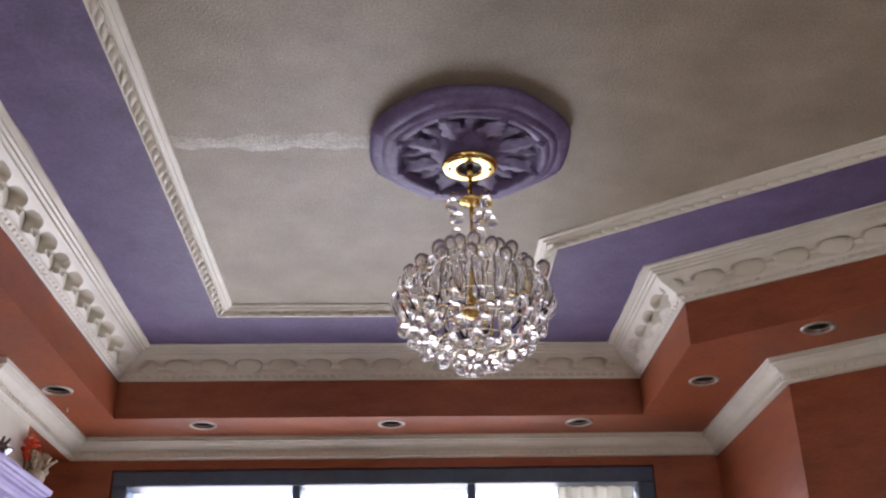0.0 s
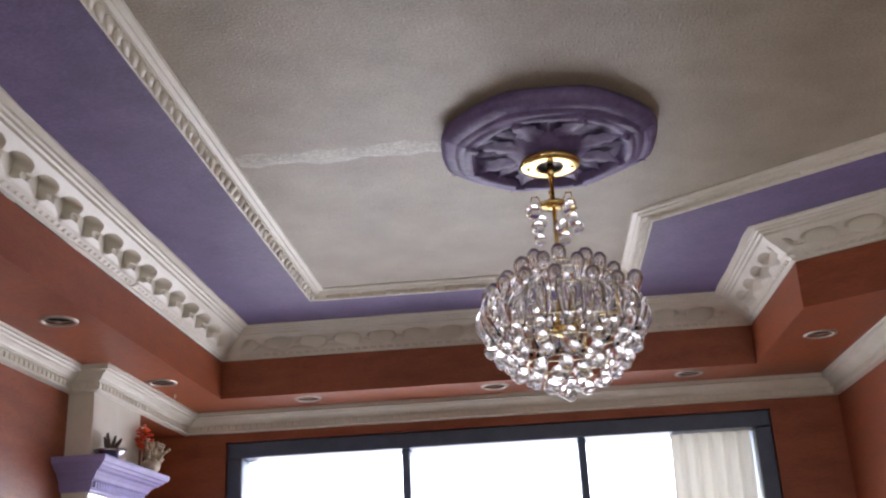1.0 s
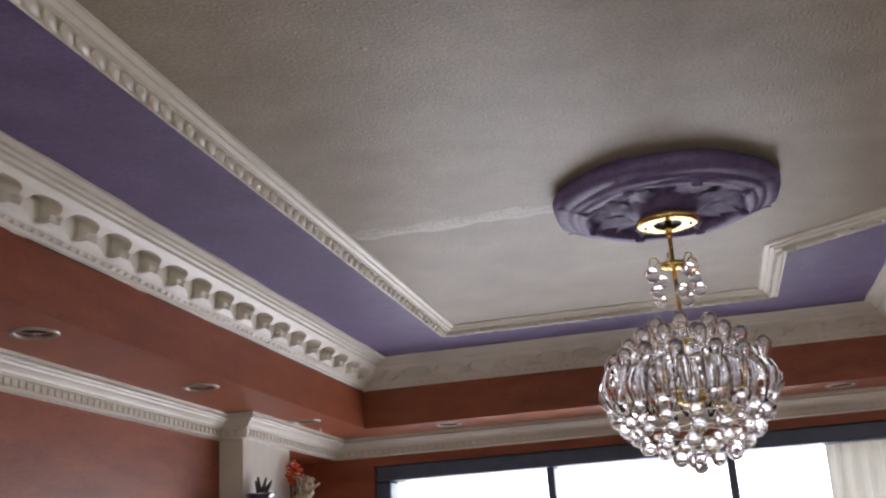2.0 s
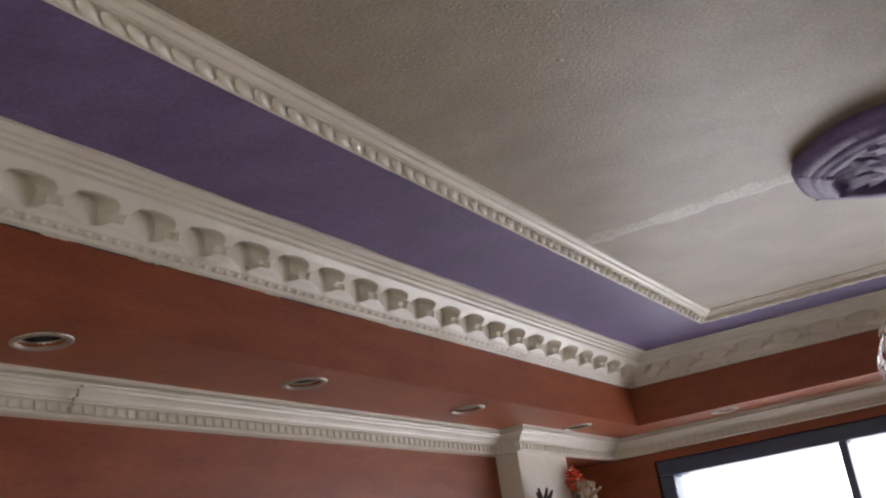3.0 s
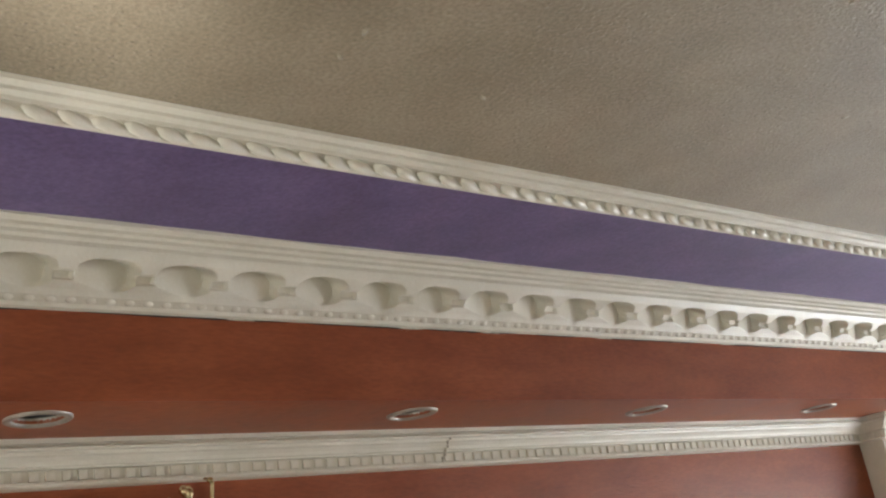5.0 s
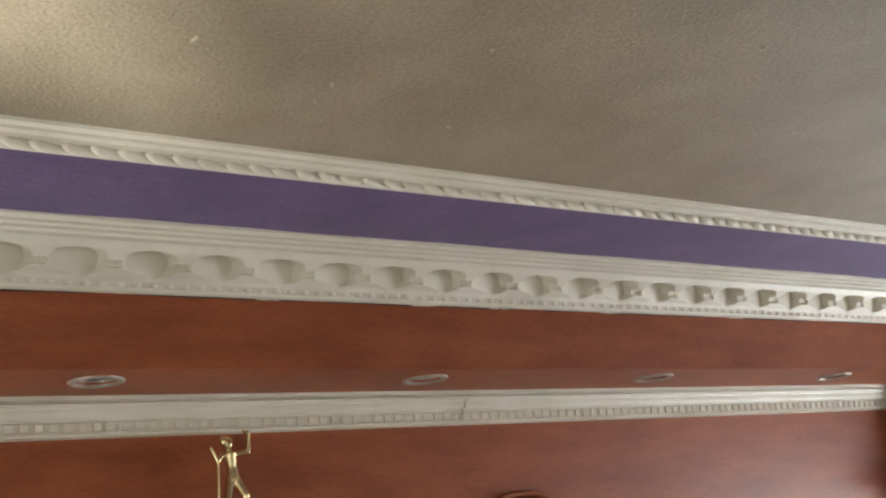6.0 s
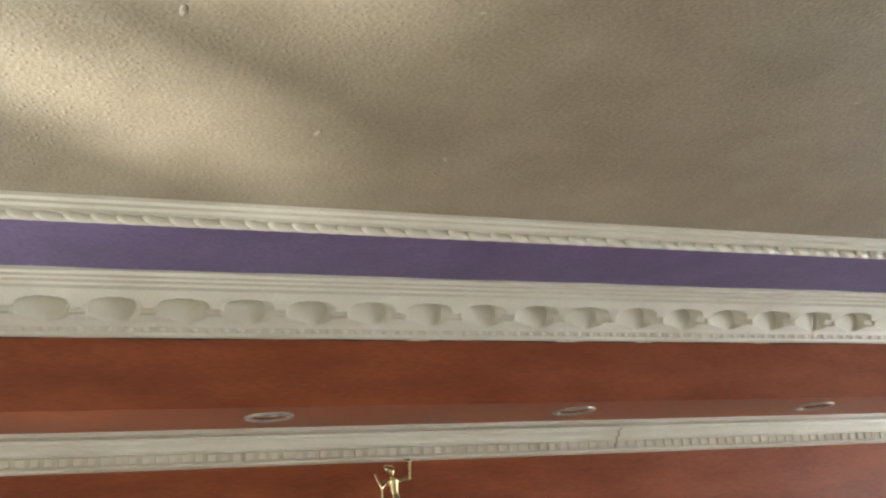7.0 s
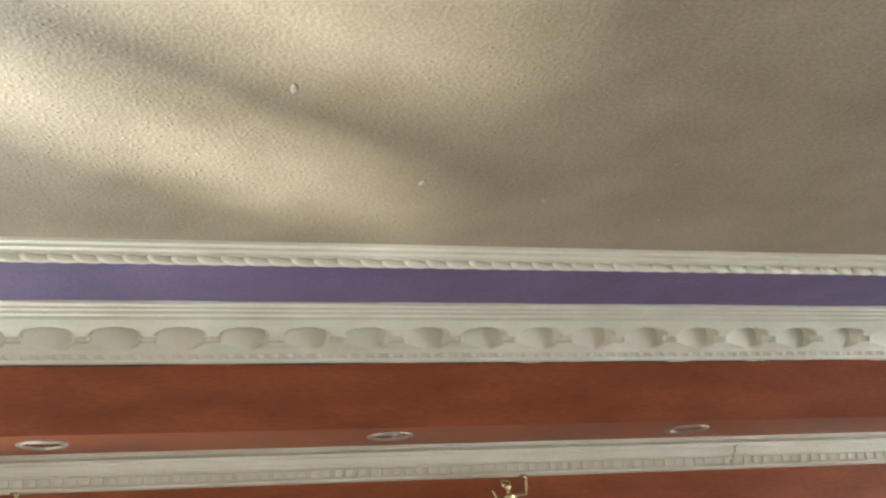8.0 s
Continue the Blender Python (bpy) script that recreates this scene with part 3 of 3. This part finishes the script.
def ring_of(name, mesh, count, r, z, turn=0.0, jitter=0.004):
    for k in range(count):
        a = 2 * math.pi * (k + turn + random.uniform(-0.12, 0.12)) / count
        ob = part(name, mesh, None, chand)
        far = r * random.uniform(0.95, 1.04)
        ob.matrix_basis = pose(far * math.cos(a), far * math.sin(a), z + random.uniform(-jitter, jitter), random.uniform(-8, 8), random.uniform(-8, 8), math.degrees(a)) @ Matrix.Scale(random.uniform(0.86, 1.12), 4)


ring_of("crystal_ball", ball_mesh, 4, 0.060, 2.752, 0.33)
ring_of("crystal_ball", ball_mesh, 5, 0.056, 2.702, 0.9, 0.008)
ring_of("crystal_pear", pear_mesh, 7, 0.080, 2.602, 0.2, 0.010)
ring_of("crystal_pear", pear_mesh, 12, 0.140, 2.572, 0.5, 0.010)
ring_of("crystal_pear", pear_mesh, 15, 0.186, 2.522, 0.1, 0.010)
ring_of("crystal_ball", ball_mesh, 18, 0.172, 2.520, 0.6, 0.006)
ring_of("crystal_curl", curl_mesh, 24, 0.190, 2.464, 0.0, 0.006)
ring_of("crystal_curl", curl_mesh, 16, 0.128, 2.466, 0.3, 0.006)
for count, r, z, turn in ((18, 0.188, 2.412, 0.4), (16, 0.172, 2.384, 0.1), (14, 0.150, 2.356, 0.7), (11, 0.122, 2.328, 0.2), (8, 0.088, 2.304, 0.5), (4, 0.046, 2.284, 0.1), (1, 0.0, 2.272, 0.0)):
    ring_of("crystal_ball", ball_mesh, count, r, z, turn, 0.009)

# ---- pilaster, capital and ornaments ----
pil = tagged(new("pilaster"), "cream pilaster with a lilac capital and a mirrored shaft", "pilaster", kind="structure")
part("neck", box(bmesh.new(), -0.37, -0.67, 2.385, -0.27, -0.21, CROWN_Z + 0.001, 0.003), WHITE, pil)
part("shaft", box(bmesh.new(), -0.37, -0.67, 0, -0.275, -0.21, 2.27, 0.003), WHITE, pil)
part("mirror_panel", box(bmesh.new(), -0.275, -0.66, 0.3, -0.271, -0.22, 2.264, 0.001), MIRROR, pil, "mirrored front panel")
CAP_LINE = [(-0.37, -0.67), (-0.27, -0.67), (-0.27, -0.21), (-0.37, -0.21)]
CAP = [(0.0, 2.268), (0.012, 2.268), (0.014, 2.276), (0.020, 2.280), (0.024, 2.304), (0.034, 2.310), (0.040, 2.322), (0.052, 2.334), (0.066, 2.340), (0.072, 2.346), (0.080, 2.350), (0.085, 2.358), (0.094, 2.362), (0.098, 2.372), (0.098, 2.384), (0.0, 2.386)]


def around(line, profile):
    """A moulding round three sides of a pier that leaves the wall, closed at the wall."""
    bm = bmesh.new()
    rows = []
    for d, z in profile:
        (x0, y0), (x1, y1), (x2, y2), (x3, y3) = line
        rows.append([bm.verts.new(p) for p in ((x0, y0 - d, z), (x1 + d, y1 - d, z), (x2 + d, y2 + d, z), (x3, y3 + d, z))])
    for p, q in zip(rows, rows[1:]):
        for k in range(3):
            bm.faces.new((p[k], p[k + 1], q[k + 1], q[k]))
    bm.faces.new(rows[-1])
    bmesh.ops.recalc_face_normals(bm, faces=bm.faces)
    return bm


cap = part("capital", around(CAP_LINE, CAP), LILAC, pil, "lilac stepped capital with dentils")
bm = bmesh.new()
for k in range(21):
    y = -0.682 + 0.0232 * k + 0.006
    box(bm, -0.250, y, 2.282, -0.240, y + 0.013, 2.303)
part("dentil_row", bm, LILAC, cap)
bm = bmesh.new()
for k in range(9):
    z = 2.20 - 0.05 * k
    for j in range(5):
        a = j * 2 * math.pi / 5 + k
        rod(bm, (-0.2695, -0.655, z), (-0.2695, -0.655 + 0.022 * math.cos(a), z + 0.026 * math.sin(a)), 0.0035, 0.001, 6)
part("stencil", bm, INK, pil, "grey stencilled foliage")

# wall mirror beside the pilaster
wm = tagged(new("wall_mirror"), "large wall mirror with a thin dark gilt edge", "mirror")
wm.location = (-0.37, -1.5, 1.3)
part("glass", box(bmesh.new(), 0.001, -0.70, -0.94, 0.010, 0.725, 0.89, 0.002), MIRROR, wm, "silvered glass")
for y0, y1, z0, z1 in ((-0.72, 0.745, 0.89, 0.905), (-0.72, 0.745, -0.955, -0.94), (-0.72, -0.70, -0.94, 0.89), (0.725, 0.745, -0.94, 0.89)):
    part("edge", box(bmesh.new(), 0.0, y0, z0, 0.016, y1, z1, 0.003), GILT, wm)

# trailing silver dish, resin coral and silk flower on the capital
TOP = 2.386
dish = tagged(new("silver_dish"), "small dark silver dish with a shiny lip on the capital", "dish")
dish.location = (-0.225, -0.61, TOP)
part("bowl", lathe(bmesh.new(), [(0.001, 0.002), (0.028, 0.0), (0.030, 0.006), (0.050, 0.022), (0.060, 0.034), (0.057, 0.036), (0.046, 0.026), (0.001, 0.012)], 28), SILVER, dish, "", True)
bm = bmesh.new()
for k in range(7):
    a = k * 0.9
    rod(bm, (0, 0, 0.012), (0.030 * math.cos(a), 0.040 * math.sin(a) + 0.03, 0.075 + 0.012 * (k % 3)), 0.014, 0.004, 7)
part("dried_stems", bm, BARK, dish, "", True)

coral = tagged(new("coral_ornament"), "beige branching coral ornament on the capital", "ornament")
coral.location = (-0.215, -0.215, TOP)
rnd = random.Random(4)
bm = bmesh.new()
ball(bm, (0, 0, 0.03), 0.045, 12, 8, (0.8, 1.2, 0.75))
for k in range(26):
    a, t = rnd.uniform(0, 6.28), rnd.uniform(0.15, 1.35)
    p = Vector((0, 0.01, 0.03))
    d = Vector((0.5 * math.cos(a) * math.sin(t), math.sin(a) * math.sin(t) + 0.25, math.cos(t)))
    for j in range(3):
        q = p + d.normalized() * 0.034
        rod(bm, p, q, 0.013 - 0.003 * j, 0.011 - 0.003 * j, 7)
        ball(bm, q, 0.0115 - 0.0025 * j, 7, 5)
        p = q
        d = d + Vector((rnd.uniform(-0.5, 0.5), rnd.uniform(-0.5, 0.5), rnd.uniform(-0.1, 0.5)))
part("branching_body", bm, DUST, coral, "", True)

flower = tagged(new("silk_flower"), "orange silk flower with pale tips behind the coral", "flower")
flower.location = (-0.25, -0.235, TOP)
part("stem", rod(bmesh.new(), (0, 0, 0), (0.0, 0.01, 0.15), 0.004), DUST, flower)
petal_red = mesh_of("petal", ball(bmesh.new(), (0, 0, 0), 0.02, 8, 6, (1.0, 0.62, 0.26)), ORANGE, True)
petal_pale = mesh_of("petal_pale", ball(bmesh.new(), (0, 0, 0), 0.014, 8, 6, (1.0, 0.62, 0.26)), WHITE, True)
for k in range(26):
    a = k * 2.399
    f = k / 25
    r = 0.030 * math.sin(math.pi * (0.15 + 0.8 * f))
    ob = part("petal", petal_pale if k % 6 == 5 else petal_red, None, flower)
    ob.matrix_basis = pose(r * math.cos(a), r * math.sin(a) + 0.01, 0.105 + 0.085 * f, 0, -50 + 80 * f, math.degrees(a))


# ---- gilt figurines on wall brackets ----
def figurine():
    """A slender gilt figure with one arm raised, one mesh."""
    bm = bmesh.new()
    ball(bm, (0, 0, 0.235), 0.0135, 10, 8, (1, 0.9, 1.2))
    ball(bm, (0.004, -0.012, 0.241), 0.010, 8, 6, (1, 1, 1.2))
    for a, b, r0, r1 in (((0, 0, 0.222), (0, 0.004, 0.212), 0.006, 0.008), ((0, 0.004, 0.212), (0, 0.008, 0.175), 0.017, 0.012), ((0, 0.008, 0.175), (0, 0.010, 0.145), 0.012, 0.017),
                         ((0, 0.002, 0.145), (0.010, -0.010, 0.098), 0.012, 0.009), ((0.010, -0.010, 0.098), (-0.004, -0.016, 0.035), 0.009, 0.006),
                         ((0, 0.018, 0.145), (0.016, 0.034, 0.104), 0.012, 0.009), ((0.016, 0.034, 0.104), (-0.002, 0.016, 0.040), 0.009, 0.006),
                         ((0, 0.018, 0.208), (0.002, 0.052, 0.212), 0.007, 0.006), ((0.002, 0.052, 0.212), (0.004, 0.056, 0.255), 0.006, 0.005),
                         ((0, -0.012, 0.208), (0.006, -0.030, 0.192), 0.007, 0.006), ((0.006, -0.030, 0.192), (0.008, -0.048, 0.228), 0.006, 0.004),
                         ((0.008, -0.030, 0.195), (0.006, -0.034, 0.0), 0.004, 0.005), ((0, 0, 0), (0, 0, 0.012), 0.045, 0.042), ((0, 0, 0.012), (0, 0, 0.04), 0.034, 0.012)):
        rod(bm, a, b, r0, r1, 9)
    for p, r in (((0.004, 0.052, 0.260), 0.0075), ((0.002, 0.052, 0.212), 0.0065), ((0.010, -0.010, 0.098), 0.0095), ((0.016, 0.034, 0.104), 0.0095), ((0, 0.018, 0.208), 0.008), ((0, -0.012, 0.207), 0.008)):
        ball(bm, p, r, 8, 6)
    rod(bm, (0.004, 0.056, 0.262), (0.004, 0.036, 0.264), 0.0045, 0.003, 7)
    ob = part("figurine", bm, GILT, None, "", True)
    fuse = ob.modifiers.new("fuse", "REMESH")
    fuse.mode, fuse.voxel_size, fuse.use_smooth_shade = "VOXEL", 0.0024, True
    return tagged(ob, "slender gilt figurine with one arm raised on a bracket", "figurine", "gilt figurines along the wall")


def bracket():
    top = new("wall_bracket")
    part("shelf", box(bmesh.new(), 0, -0.07, -0.018, 0.11, 0.07, 0, 0.004), GILT, top)
    part("console", lathe(bmesh.new(), [(0.045, -0.018), (0.040, -0.04), (0.022, -0.08), (0.012, -0.11), (0.001, -0.12)], 16), GILT, top, "", True).location = (0.046, 0, 0)
    return tagged(top, "small gilt wall bracket under a figurine", "bracket", "gilt wall brackets")


fig, br = figurine(), bracket()
fig.location, br.location = (-0.315, -3.482, 2.362), (-0.37, -3.482, 2.362)
copy_thing(fig, pose(-0.315, -4.830, 2.362))
copy_thing(br, pose(-0.37, -4.830, 2.362))

# gilt crest on the wall
crest = tagged(new("wall_crest"), "olive-gilt fluted crest with a brown rim on the wall", "ornament")
crest.location = (-0.37, -2.56, 2.232)


def crest_outline(a, grow):
    """A flat-topped arch with rounded shoulders: (y, z) at angle a."""
    c, w = math.cos(a), math.sin(a)
    return math.copysign(abs(c) ** 0.6, c) * (0.126 + grow), w ** 0.6 * (0.184 + grow)


bm = bmesh.new()
centre = bm.verts.new((0.045, 0, 0.02))
edge = []
for k in range(37):
    a = math.pi * k / 36
    y0, z0 = crest_outline(a, 0.0)
    edge.append((bm.verts.new((0.012, y0, z0)), bm.verts.new((0.035 + 0.008 * math.cos(a * 18), y0 * 0.62, z0 * 0.62 + 0.02)), bm.verts.new((0.0, y0, z0))))
for p, q in zip(edge, edge[1:]):
    bm.faces.new((p[0], q[0], q[1], p[1]))
    bm.faces.new((p[1], q[1], centre))
    bm.faces.new((p[2], q[2], q[0], p[0]))
bmesh.ops.recalc_face_normals(bm, faces=bm.faces)
part("shell", bm, GILT, crest, "olive gilt fluted panel", True)
bm = bmesh.new()
rows = []
for k in range(41):
    a = math.pi * k / 40
    row = []
    for b in range(8):
        y0, z0 = crest_outline(a, 0.004 + 0.008 * math.cos(b * math.pi / 4))
        row.append(bm.verts.new((0.012 + 0.010 * math.sin(b * math.pi / 4), y0, z0)))
    rows.append(row)
for p, q in zip(rows, rows[1:]):
    for b in range(8):
        bm.faces.new((p[b], p[(b + 1) % 8], q[(b + 1) % 8], q[b]))
bmesh.ops.recalc_face_normals(bm, faces=bm.faces)
part("rim", bm, RED, crest, "brown painted rim", True)

# ---- sheer curtain gathered at the window's end ----
SHEER = bpy.data.materials.new("sheer beige voile")
SHEER.use_nodes = True
nt = SHEER.node_tree
b = nt.nodes["Principled BSDF"]
b.inputs["Base Color"].default_value, b.inputs["Roughness"].default_value = (0.62, 0.58, 0.49, 1), 0.8
tl = nt.nodes.new("ShaderNodeBsdfTranslucent")
tl.inputs[0].default_value = (0.42, 0.39, 0.32, 1)
mx = nt.nodes.new("ShaderNodeMixShader")
mx.inputs[0].default_value = 0.55
nt.links.new(b.outputs[0], mx.inputs[1]), nt.links.new(tl.outputs[0], mx.inputs[2])
nt.links.new(mx.outputs[0], nt.nodes["Material Output"].inputs[0])
bm = bmesh.new()
rows = []
for j in range(19):
    z = 2.52 - 1.60 * j / 18
    row = []
    for k in range(49):
        f = k / 48
        x = 1.935 + 0.37 * f + 0.012 * math.sin(3.0 * z) * (1 - f) - 0.015 * max(0, 2.45 - z) * f
        row.append(bm.verts.new((x, 0.455 + 0.010 * math.sin(f * 34 + 0.8 * math.sin(z * 2)) + 0.004 * math.sin(f * 71), z)))
    rows.append(row)
for p, q in zip(rows, rows[1:]):
    for k in range(48):
        bm.faces.new((p[k], p[k + 1], q[k + 1], q[k]))
cur = part("sheer_curtain", bm, SHEER, None, "", True)
tagged(cur, "sheer beige voile curtain gathered at the window's end", "curtain")

# ---- floor tiles, small marks ----
bm = bmesh.new()
for i in range(8):
    for j in range(12):
        x0, y0 = -0.37 + 0.56 * i, -6.5 + 0.6 * j
        box(bm, x0 + 0.002, y0 + 0.002, -0.012, min(x0 + 0.558, 4.2), min(y0 + 0.598, 0.345), 0.0)
tagged(part("floor_tiles", bm, FLOOR_TILE, floor, "polished brown tiles"), kind="stuff")

for x, y, r in ((0.834, -3.728, 0.007), (0.897, -3.975, 0.008), (0.752, -3.455, 0.006), (1.215, -4.230, 0.010), (0.768, -3.725, 0.006), (1.186, -3.116, 0.006), (1.02, -3.55, 0.004), (1.30, -3.85, 0.005), (0.95, -2.75, 0.005)):
    d = structure("paint_drip", ball(bmesh.new(), (0, 0, 0), r, 8, 6, (0.6, 1.6, 0.35)), PATCH, "hardened drip of pale ceiling paint", "paint drip", True)
    d.location = (x, y, CEILING_Z)
    d.rotation_euler = (0, 0, x * 9)

hook = tagged(part("ceiling_hook", rod(ball(bmesh.new(), (0, 0, -0.012), 0.006, 8, 6), (0, 0, 0), (0, 0, -0.012), 0.003), WHITE, None, "", True), "tiny white hook in the soffit", "hook")
hook.location = (-0.148, -0.155, SOFFIT_Z)

# filler at the joints of the mouldings
bm = bmesh.new()
for k in range(7):
    ball(bm, (-0.37 + 0.024 + 0.008 * k, -2.755 - 0.004 * (k % 2), 2.641 + 0.0088 * k), 0.0055, 7, 5, (1, 0.6, 1))
structure("joint_filler", bm, HOLLOW, "grey filler in the open joint of the crown moulding", "filler", True)
bm = bmesh.new()
for k in range(6):
    ball(bm, (0.010 + 0.022 * k, -1.075 + 0.006 * k, 2.892 + 0.0185 * k), 0.009, 8, 6, (1.4, 0.8, 0.6))
structure("joint_filler", bm, WHITE, "white filler over the cornice joint", "filler", True)

# dark strips as the gap's shade, and caulk slivers, along the cornice's lower edge
rnd = random.Random(8)
y = -5.1
while y < -0.1:
    length = rnd.uniform(0.10, 0.55)
    bm = bmesh.new()
    n = max(3, round(length / 0.02))
    rows = []
    for k in range(n + 1):
        w = 0.0034 * math.sin(math.pi * k / n) ** 0.4 * rnd.uniform(0.35, 1.0) + 0.0002
        yy = y + length * k / n
        rows.append([bm.verts.new(p) for p in ((0.0, yy, 2.8835), (0.0016, yy, 2.8830), (0.0016, yy, 2.8830 - w), (0.0, yy, 2.8826 - w))])
    for p, q in zip(rows, rows[1:]):
        for k in range(3):
            bm.faces.new((p[k], q[k], q[k + 1], p[k + 1]))
    bmesh.ops.recalc_face_normals(bm, faces=bm.faces)
    structure("gap_shade_strip", bm, DARK, "dark strip standing in for the shaded gap under the plaster cornice", "joint")
    y += length + rnd.uniform(0.02, 0.14)
for y in (-3.50, -3.08, -2.84, -2.44, -1.90):
    bm = ball(bmesh.new(), (0.0012, 0, 0), 0.0015, 8, 6, (0.9, rnd.uniform(14, 26), 0.9))
    ball(bm, (0.0018, 0.03, -0.0004), 0.0013, 8, 6, (0.9, rnd.uniform(6, 12), 0.9))
    structure("caulk", bm, WHITE, "sliver of white caulk under the cornice", "caulk", True).location = (0, y, 2.8815)

# ---- outside ----
bm = box(bmesh.new(), -60, -60, -0.6, 60, 60, -0.5)
structure("ground", bm, GROUND, "dry bare ground outside the house", "ground")
